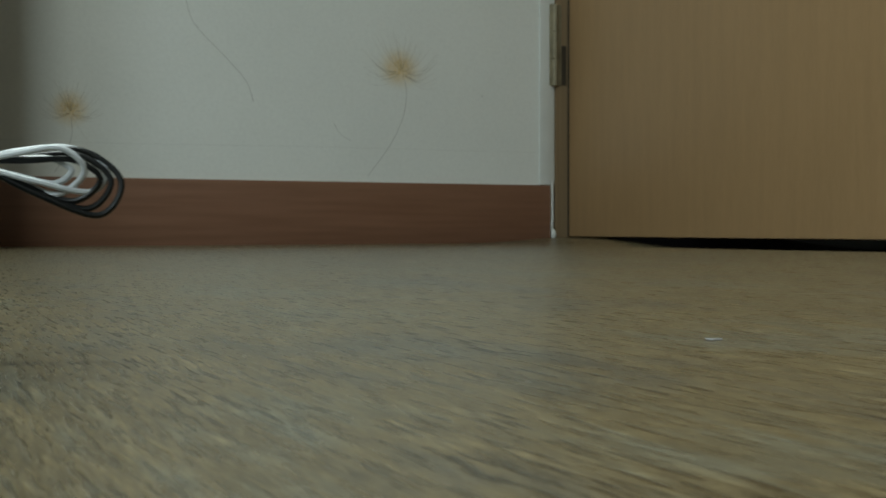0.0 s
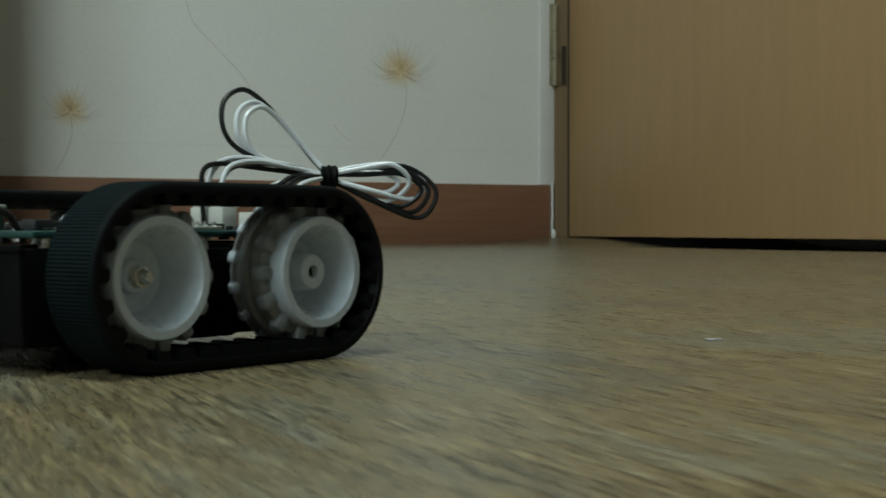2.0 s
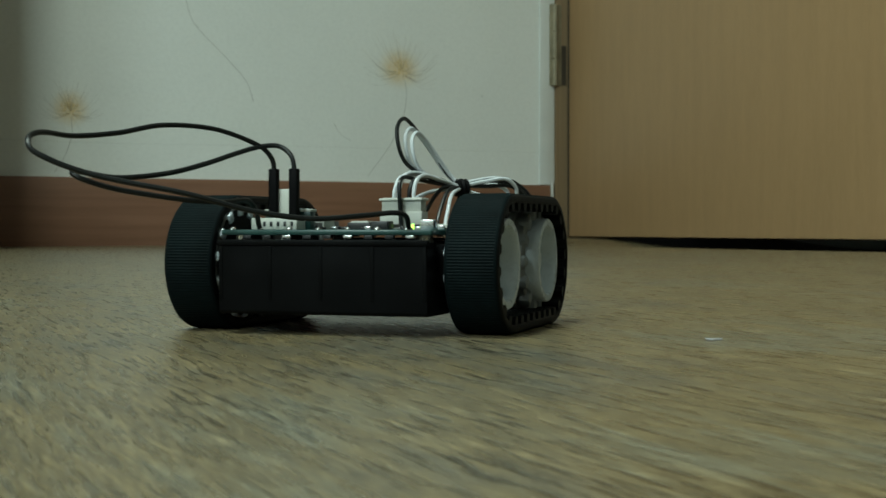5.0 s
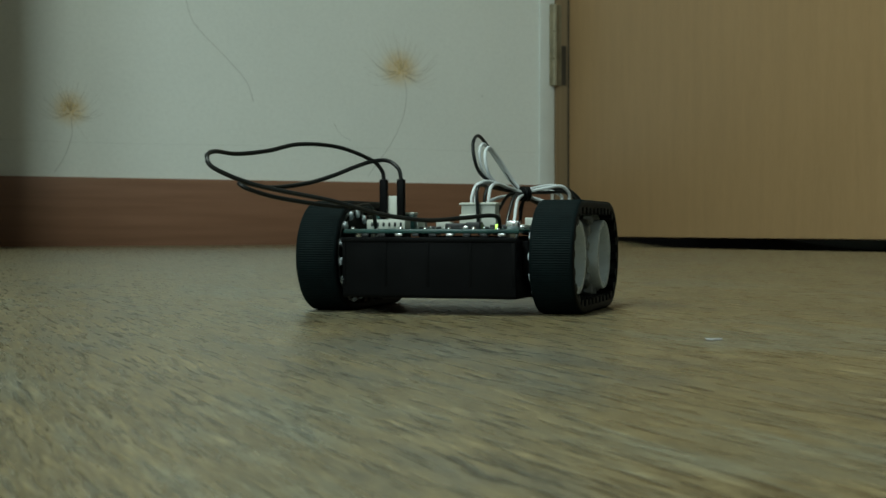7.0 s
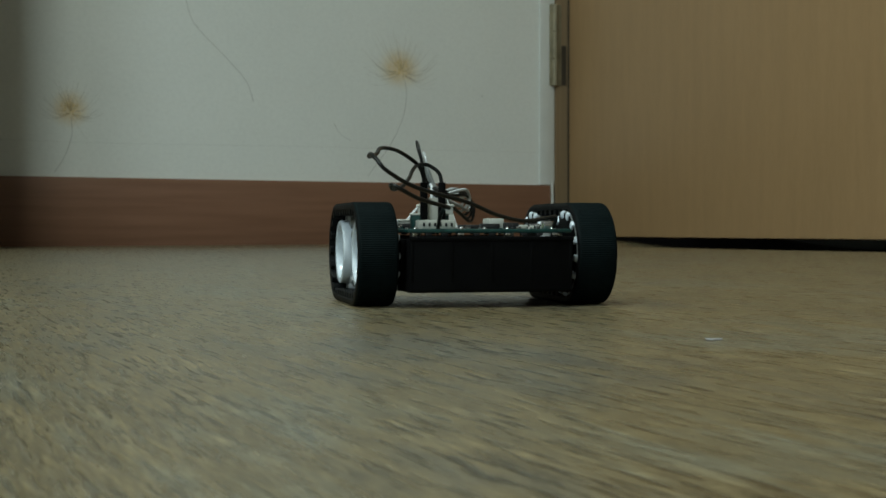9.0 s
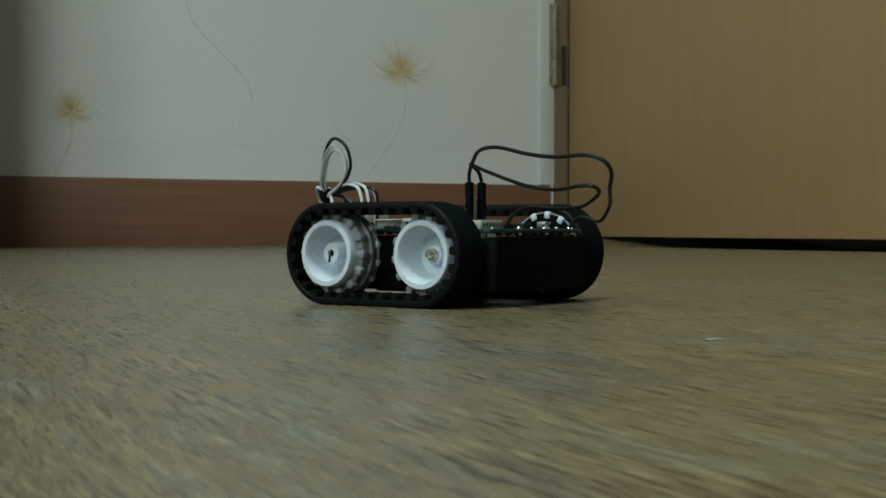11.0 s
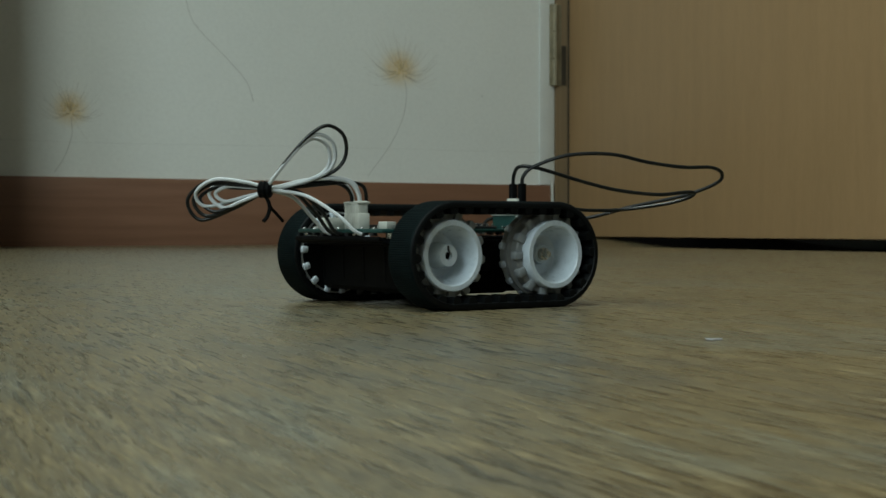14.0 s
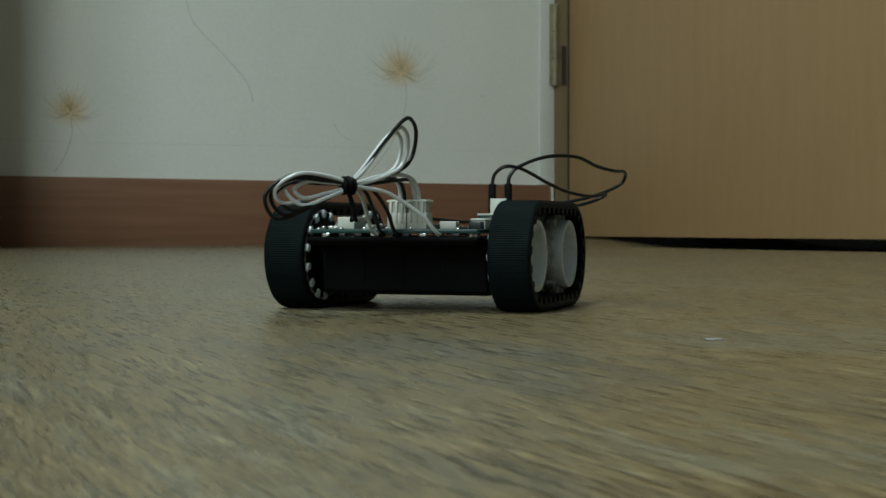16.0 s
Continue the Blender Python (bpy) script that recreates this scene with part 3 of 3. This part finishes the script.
def build_chassis():
    bm = bmesh.new()
    outline(bm, [(-44.7, 6.4), (-43.8, 5.6), (29.6, 5.6), (31.2, 7.2), (31.6, 22.6), (42.6, 23.6), (43.2, 25.4), (-45.2, 25.4)], -30.6, 30.6)
    part("battery_box", bm, BLACK, robot, "black plastic battery box")
    bm = bmesh.new()
    outline(bm, [(-13, 4.9), (13, 4.9), (15, 6.6), (-15, 6.6)], -29, 29)
    part("gearbox_cover", bm, BLACK, robot, "black gearbox cover under the chassis")
    for y in (-1, 1):
        bm = bmesh.new()
        outline(bm, [(-36, 13.5), (27, 13.5), (30, 25.0), (-38, 25.0)], y * 30.65 if y > 0 else -33.2, 33.2 if y > 0 else -30.65)
        part("side_plate", bm, BLACK, robot, "black side flange")
        for x in (-HALF_BASE, HALF_BASE):
            bm = bmesh.new()
            lathe(bm, mm_pairs([(5.0, 0), (5.0, 5.4), (2.2, 6.0), (2.2, 7.0)] if y > 0 else [(2.2, -7.0), (2.2, -6.0), (5.0, -5.4), (5.0, 0)]), 20)
            part("motor_boss", bm, BLACK, robot, "", True, Matrix.Translation((x * MM, y * 30.8 * MM, AXLE_Z * MM)))
    for y in (-29.8, -15, 0, 15, 29.8):
        for name, prof in (("rear_rib", [(-44.3, 9.4), (-44.85, 9.4), (-45.4, 24.4), (-44.9, 24.4)]), ("front_rib", [(31.0, 9.4), (31.45, 9.4), (31.8, 22.2), (31.3, 22.2)])):
            bm = bmesh.new()
            outline(bm, prof, y - 0.6, y + 0.6)
            part(name, bm, BLACK, robot)
    for x in (-45.1, 43.3):
        bm = bmesh.new()
        box(bm, ((x - 0.6) * MM, -0.031, 24.5 * MM), ((x + 0.6) * MM, 0.031, 26.2 * MM), 0.0004)
        part("lid_edge", bm, BLACK, robot)
    for x in (-36, 36):
        for y in (-27, 27):
            bm = bmesh.new()
            lathe(bm, mm_pairs([(2.2, 0), (2.2, 2.2)]), 16)
            bmesh.ops.transform(bm, matrix=Matrix.Translation((x * MM, y * MM, 25.4 * MM)) @ Matrix.Rotation(radians(90), 4, "X"), verts=bm.verts)
            part("standoff", bm, STEEL, robot)


build_chassis()


def build_board():
    bm = bmesh.new()
    box(bm, (-0.0425, -0.031, 0.0274), (0.0425, 0.031, 0.0289), 0.0004)
    board = part("circuit_board", bm, BOARD, robot, "green circuit board with white connectors")
    top = 28.9

    def put(name, a, b, mat, label="", bevel=0.25):
        bm = bmesh.new()
        box(bm, tuple(c * MM for c in a), tuple(c * MM for c in b), bevel * MM)
        return part(name, bm, mat, board, label)

    # two tall ivory plugs at the front edge
    tilt = Matrix.Translation((0.0372, 0.0047, 0)) @ Matrix.Rotation(radians(-11.5), 4, "Z")

    def plug_piece(name, a, b, label=""):
        bm = bmesh.new()
        box(bm, tuple(c * MM for c in a), tuple(c * MM for c in b), 0.00025, tilt)
        return part(name, bm, NYLON, board, label)

    for y in (-8.0, 0.2):
        plug_piece("wire_plug", (-2.2, y, top), (2.2, y + 7.7, 34.6), "ivory nylon wire plug")
        plug_piece("plug_top", (-1.7, y + 0.5, 34.4), (1.8, y + 7.2, 39.2), "ivory nylon plug top")
        for k in range(3):
            plug_piece("plug_rib", (1.7, y + 1.0 + 2.3 * k, 31.0), (2.5, y + 2.0 + 2.3 * k, 38.6))
        plug_piece("plug_lip", (-2.4, y - 0.2, 38.2), (2.4, y + 7.9, 39.0))
    put("small_plug", (26.5, -22.5, top), (37.5, -16.0, 33.2), NYLON, "ivory socket lying across the board")
    put("small_plug", (30.0, 14.5, top), (34.0, 20.5, 31.6), NYLON, "low ivory socket")
    # the rear socket that takes the two black pins
    put("pin_socket", (-34.5, 11.5, top), (-28.2, 25.5, 32.2), NYLON, "white six-way socket")
    for k in range(6):
        put("socket_slot", (-34.7, 12.6 + 2.1 * k, 29.8), (-34.3, 13.4 + 2.1 * k, 31.2), CHIP, "", 0.1)
    put("socket_wall", (-26.2, 15.4, top), (-24.2, 21.8, 40.6), NYLON, "upright white plastic tab")
    put("socket_wall", (-23.9, 11.8, top), (-20.0, 26.0, 34.2), BOARD, "teal plug body")
    put("socket_lip", (-24.0, 11.6, 34.0), (-19.4, 26.2, 34.8), NYLON)
    # chips, headers and small parts over the board
    rnd = random.Random(3)
    for x, y, lx, ly, lz in ((-8, -4, 9, 9, 1.6), (14, 6, 10, 7, 1.8), (12, -14, 6, 5, 1.5), (-24, -4, 5, 7, 2.0), (26, -6, 5, 6, 1.6)):
        put("chip", (x - lx / 2, y - ly / 2, top), (x + lx / 2, y + ly / 2, top + lz), CHIP, "black chip")
        for k in range(int(lx / 1.3)):
            for sy in (-1, 1):
                xx = x - lx / 2 + 0.7 + 1.3 * k
                put("chip_leg", (xx - 0.25, y + sy * (ly / 2 + 0.4) - 0.45, top), (xx + 0.25, y + sy * (ly / 2 + 0.4) + 0.45, top + 0.5), SOLDER, "", 0.08)
    for k in range(46):
        x, y = rnd.uniform(-40, 40), rnd.choice((-1, 1)) * rnd.uniform(8, 29)
        if (30 < x and -5 < y < 22) or (x < -18 and 6 < y < 29):
            continue
        kind = rnd.random()
        lx, ly = (1.8, 1.0) if rnd.random() < 0.5 else (1.0, 1.8)
        mat = SOLDER if kind < 0.35 else (NYLON if kind < 0.42 else CHIP)
        put("small_component", (x - lx / 2, y - ly / 2, top), (x + lx / 2, y + ly / 2, top + rnd.uniform(0.5, 1.3)), mat, "", 0.15)
    for y in (28.4, -28.4):
        put("pin_header", (-9, y - 1.2, top), (9, y + 1.2, top + 1.0), CHIP if y > 0 else NYLON, "pin header strip")
        for k in range(7):
            put("header_pin", (-8.2 + 2.54 * k, y - 0.35, top + 0.9), (-7.5 + 2.54 * k, y + 0.35, top + 2.0), SOLDER, "", 0.08)
    put("white_socket", (7.2, 20.4, top), (16.0, 25.6, 32.7), NYLON, "low white socket")
    put("socket_lip", (6.8, 20.0, 32.0), (16.4, 26.0, 32.5), NYLON)
    put("chip", (-4.2, 19.6, top), (4.4, 25.8, 31.0), CHIP, "wide black chip")
    for k in range(4):
        put("chip_leg", (-3.6 + 2.3 * k, 25.9, top), (-3.0 + 2.3 * k, 26.6, top + 1.7), SOLDER, "", 0.08)
    put("capacitor", (20, 22, top), (24, 26.5, top + 2.6), CHIP, "dark film capacitor")
    put("capacitor", (-6, -24, top), (8, -20.5, top + 1.6), NYLON, "long white socket")
    put("button", (-30, -14, top), (-25, -9, top + 2.4), CHIP)
    put("reset_button", (-30.2, -27.6, top), (-26.2, -23.6, top + 2.8), SOLDER, "metal push button")
    put("power_led", (-13.7, -16.1, top), (-12.7, -15.1, top + 1.7), LED_ON, "lit green lamp")
    # solder joints along the edges
    for k in range(14):
        x, y = (-41.3, -28 + 4.3 * k) if k % 2 else (41.3, -28 + 4.3 * k)
        bm = bmesh.new()
        bmesh.ops.create_icosphere(bm, subdivisions=2, radius=rnd.uniform(0.7, 1.15) * MM)
        part("solder_blob", bm, SOLDER, board, "", True, Matrix.Translation((x * MM, y * MM, (top + 0.1) * MM)) @ Matrix.Diagonal((1, 1, 0.8, 1)))
    for k in range(9):
        put("underside_part", (-42.3, -26 + 6 * k, 26.4), (-40.4, -23.6 + 6 * k, 27.4), CHIP if k % 3 else SOLDER, "", 0.1)
        put("underside_part", (40.4, -26 + 6 * k, 26.4), (42.3, -23.6 + 6 * k, 27.4), CHIP if k % 3 else SOLDER, "", 0.1)


build_board()

KNOT = (70.2, -5.0, 43.2)


def wire(name, points, mat, label, r=0.69, loop=False, per=8):
    bm = bmesh.new()
    tube(bm, mm(points), r * MM, 8, per, loop)
    return part(name, bm, mat, robot, label)


def build_front_wires():
    kx, ky, kz = KNOT
    # long forward loops gathered by the tie
    for k in range(6):
        mat = WIRE_W if k in (0, 2, 5) else WIRE_B
        reach = (0.76, 0.88, 0.62, 0.93, 0.85, 0.8)[k]
        hi = (3.2, 2.0, 1.2, 2.9, 0.8, 3.6)[k]
        lo = (-6.5, -9.6, -4.2, -11.0, -8.0, -6.0)[k]
        sx, sy = 21.5 * reach, -21.0 * reach
        side = (-1.6, 0.8, 0.2, 1.6, -0.8, 2.4)[k]
        pts = [(kx, ky + 0.4 * side, kz + 0.6), (kx + 0.35 * sx, ky + 0.35 * sy + side, kz + hi * 0.75),
               (kx + 0.75 * sx + side, ky + 0.75 * sy + side, kz + hi),
               (kx + sx + side, ky + sy, kz + (hi + lo) * 0.45),
               (kx + 0.8 * sx + side, ky + 0.8 * sy - side, kz + lo),
               (kx + 0.4 * sx, ky + 0.4 * sy - side, kz + lo * 0.62), (kx, ky - 0.4 * side, kz - 0.8)]
        wire("white_wire" if mat == WIRE_W else "black_wire", pts, mat, "white insulated wire loop" if mat == WIRE_W else "black insulated wire loop")
    # the tall loop standing up and back from the tie
    for k in range(3):
        mat = WIRE_B if k == 0 else WIRE_W
        g = (1.0, 0.86, 0.80)[k]
        off = (0.0, 0.6, -0.9)[k]

        def q(x, y, z):
            return (kx + (x - kx) * g + 0.3 * off, ky + (y - ky) * g + 0.8 * off, kz + (z - kz) * g)

        pts = [(kx, ky + 0.3 * off, kz), q(68.2, 0.4, 49.0), q(63.9, 4.2, 56.0), q(58.4, 7.8, 63.0), q(52.4, 9.7, 66.3), q(46.0, 10.0, 63.0),
               q(44.3, 8.8, 56.0), q(47.5, 7.0, 50.5), q(55.0, 3.0, 46.8), q(64.0, -2.5, 44.2), (kx, ky, kz)]
        wire("white_wire" if mat == WIRE_W else "black_wire", pts, mat, "white insulated wire loop" if mat == WIRE_W else "black insulated wire loop")
    # from the plugs up and over to the tie
    for k, y in enumerate((1.0, 3.2, 6.2, 8.4)):
        mat = WIRE_B if k == 1 else WIRE_W
        x, h = (38.5, 44.3 + 0.5 * k) if k in (1, 3) else (36.7, 45.3 + 0.5 * k)
        pts = [(x, y, 38.4), (x + 0.3, y, 41.5), (x + 3.2, y * 0.9, h), (48.5, y * 0.7, h + 1.5), (58.0, y * 0.3 - 1.5, 45.6 + 0.3 * k), (65.5, -3.6 + 0.3 * k, 44.4), (kx, ky, kz)]
        wire("white_wire" if mat == WIRE_W else "black_wire", pts, mat, "white wire from a plug" if mat == WIRE_W else "black wire from a plug")
    wire("black_wire", [(kx, ky, kz), (60.0, -1.0, 44.2), (49.0, 3.5, 45.4), (39.5, 5.0, 46.0), (34.6, 5.0, 44.6), (33.2, 4.8, 41.0), (33.4, 4.6, 36.0), (33.8, 4.4, 30.0)], WIRE_B, "black wire looping down behind the plugs")
    # from the tie down to the pads at the board's edge
    for k, (ex, ey) in enumerate(((44.6, 16.5), (43.8, -3.6), (44.2, -6.4), (44.4, 1.8))):
        mat = WIRE_W if k in (0, 2) else WIRE_B
        lift = (0.0, 1.2, -0.5, 1.8)[k]
        mid = (58.0, (ey - 5.0) * 0.45, 40.6 + lift)
        pts = [(kx, ky, kz - 0.4), (65.0, ky + (ey - ky) * 0.16, 42.6 + 0.4 * lift), mid, (50.0, ey * 0.85 - 0.6, 33.6 + lift), (ex + 1.2, ey, 28.6), (ex - 1.8, ey + 0.8, 26.9)]
        wire("white_wire" if mat == WIRE_W else "black_wire", pts, mat, "white wire to the board's edge" if mat == WIRE_W else "black wire to the board's edge")
    # the tie itself
    bm = bmesh.new()
    axis = Vector((0.72, -0.69, 0)).normalized()
    rot = axis.to_track_quat("Y", "Z").to_matrix().to_4x4()
    lathe(bm, mm_pairs([(2.4, -2.4), (3.1, -1.9), (2.8, -0.9), (3.3, -0.2), (2.9, 0.8), (3.2, 1.6), (2.4, 2.3)]), 18)
    bmesh.ops.transform(bm, matrix=Matrix.Translation(Vector(KNOT) * MM) @ rot, verts=bm.verts)
    part("twist_tie", bm, BLACK, robot, "black twist tie wound round the wires")
    wire("tie_tail", [(kx, ky, kz - 1.5), (kx - 1.2, ky + 1.2, kz - 6), (kx - 0.2, ky + 1.6, kz - 9.5), (kx + 1.6, ky + 2, kz - 11.5)], BLACK, "end of the twist tie", 0.75)
    wire("tie_tail", [(kx, ky, kz - 1.5), (kx - 2, ky + 0.6, kz - 6.5), (kx - 4.6, ky + 0.2, kz - 8.8), (kx - 7.4, ky, kz - 11.6)], BLACK, "end of the twist tie", 0.6)


build_front_wires()


def build_rear_wires():
    for x, y in ((-26.6, 22.0), (-27.4, 15.3)):
        bm = bmesh.new()
        box(bm, ((x - 1.3) * MM, (y - 1.3) * MM, 32.4 * MM), ((x + 1.3) * MM, (y + 1.3) * MM, 46.4 * MM), 0.0004)
        plug = part("pin_plug", bm, BLACK, robot, "tall black pin plug")
        bm = bmesh.new()
        box(bm, ((x - 0.32) * MM, (y - 0.32) * MM, 28.9 * MM), ((x + 0.32) * MM, (y + 0.32) * MM, 32.8 * MM), 0.0001)
        part("pin", bm, STEEL, plug)
    wire("black_wire", [(-26.6, 22.0, 46.0), (-27.0, 22.6, 49.5), (-30.5, 25.5, 53.2), (-40.0, 34.0, 57.2), (-54.0, 42.5, 57.6), (-70.0, 47.0, 54.6), (-84.0, 51.6, 53.0),
                        (-96.7, 53.0, 53.2), (-103.5, 52.3, 51.2), (-104.5, 49.0, 47.4), (-97.3, 38.0, 42.4), (-86.0, 19.0, 38.0), (-76.0, 6.0, 33.8), (-66.0, -6.0, 31.8),
                        (-56.0, -16.0, 32.6), (-48.5, -22.5, 33.4), (-44.0, -24.4, 32.4), (-41.0, -24.0, 28.9)], WIRE_B, "thin black jumper wire in a wide loop", 0.72)
    wire("black_wire", [(-27.4, 15.3, 46.0), (-27.0, 16.4, 50.0), (-26.4, 20.5, 52.9), (-30.0, 25.0, 52.6), (-38.0, 28.4, 50.4), (-50.0, 32.0, 47.0), (-63.0, 36.5, 44.0), (-78.0, 42.4, 42.4),
                        (-90.0, 45.4, 43.4), (-95.2, 45.4, 43.2), (-95.6, 42.0, 41.4), (-89.0, 35.5, 38.9), (-76.0, 24.0, 36.6), (-62.0, 20.0, 36.3), (-51.0, 19.0, 36.9),
                        (-45.0, 19.2, 34.4), (-42.2, 19.6, 30.6), (-41.0, 19.5, 28.4)], WIRE_B, "thin black jumper wire in a narrow loop", 0.72)


build_rear_wires()

# ---- how the robot drives: seconds, x, y in millimetres, heading in degrees ----
ROLL_IN = (
    (0.0, -147.0, 253.0, 50.2), (0.5, -130.0, 272.0, 50.5), (1.0, -114.0, 290.0, 50.7), (1.5, -95.6, 313.3, 51.1), (2.0, -78.5, 334.0, 51.3),
    (2.5, -63.5, 352.0, 51.6), (3.0, -48.5, 370.5, 51.9), (3.5, -33.0, 390.5, 52.6), (4.0, -27.9, 402.5, 61.4), (4.2, -27.2, 405.8, 65.2),
)
ADVANCE = (
    (4.55, -25.6, 410.0, 71.6), (5.4, -14.0, 450.0, 72.0), (6.3, -2.2, 491.0, 72.2), (6.5, 0.9, 500.5, 72.4), (7.0, 8.0, 521.6, 72.9),
)
SPIN = (
    (7.5, 12.6, 541.0, 75.9), (8.0, 12.6, 551.3, 83.9), (8.5, 11.4, 559.0, 92.1), (9.0, 8.9, 566.5, 101.8), (9.2, 7.9, 568.6, 105.2),
    (10.25, 4.2, 570.0, 127.0), (11.3, 1.7, 567.2, 148.3), (11.5, 1.6, 566.0, 152.4), (12.0, 0.9, 564.1, 163.7), (12.5, -0.5, 561.1, 175.4),
    (13.0, -1.7, 557.8, 188.1), (13.5, -3.0, 556.1, 200.9), (14.0, -3.9, 554.0, 214.4), (14.5, -3.3, 551.8, 227.1), (15.0, -1.7, 550.0, 237.9),
    (15.5, 0.0, 547.3, 248.2), (15.7, -0.3, 544.0, 250.8), (16.0, -4.1, 533.6, 251.4),
)
DRIVE = ROLL_IN + ADVANCE + SPIN


def drive_at(t):
    """Between the rows, along a smooth line."""
    rows = DRIVE
    i = max(k for k in range(len(rows) - 1) if rows[k][0] <= t + 1e-6)
    a, b, c, d = rows[max(i - 1, 0)], rows[i], rows[i + 1], rows[min(i + 2, len(rows) - 1)]
    h = c[0] - b[0]
    s = (t - b[0]) / h
    out = []
    for k in (1, 2, 3):
        mb = (c[k] - a[k]) / (c[0] - a[0]) * h
        mc = (d[k] - b[k]) / (d[0] - b[0]) * h
        out.append((2 * s ** 3 - 3 * s * s + 1) * b[k] + (s ** 3 - 2 * s * s + s) * mb + (3 * s * s - 2 * s ** 3) * c[k] + (s ** 3 - s * s) * mc)
    return out


def motions():
    step = 0.2
    times = [step * k for k in range(81)]
    walk(robot, [(t, pose(x * MM, y * MM, 0, 0, 0, a)) for t, (x, y, a) in ((t, drive_at(t)) for t in times)])
    # belt travel of each side, from the path of the robot
    arm = 41.6
    run = {1: [0.0], -1: [0.0]}
    for t0, t1 in zip(times, times[1:]):
        (x0, y0, a0), (x1, y1, a1) = drive_at(t0), drive_at(t1)
        h = radians((a0 + a1) / 2)
        ahead = (x1 - x0) * math.cos(h) + (y1 - y0) * math.sin(h)
        for side in (1, -1):
            run[side].append(run[side][-1] + ahead - side * arm * radians(a1 - a0))
    mean = R_IN + 0.1
    for wheel, side, end, place in WHEELS:
        base = HAIR if side > 0 and end > 0 else 0.0
        walk(wheel, [(t, place @ Matrix.Rotation(side * (d / mean) + base, 4, "Y")) for t, d in zip(times, run[side])])
    total = 2 * (2 * HALF_BASE + math.pi * R_IN)
    for tooth, side, k in TEETH:
        rows = []
        for t, d in zip(times, run[side]):
            x, z, a = loop_point(d + total * k / 30, R_IN)
            rows.append((t, Matrix.Translation((x * MM, 0, z * MM)) @ Matrix.Rotation(a, 4, "Y")))
        walk(tooth, rows)


HAIR = radians(147)
motions()
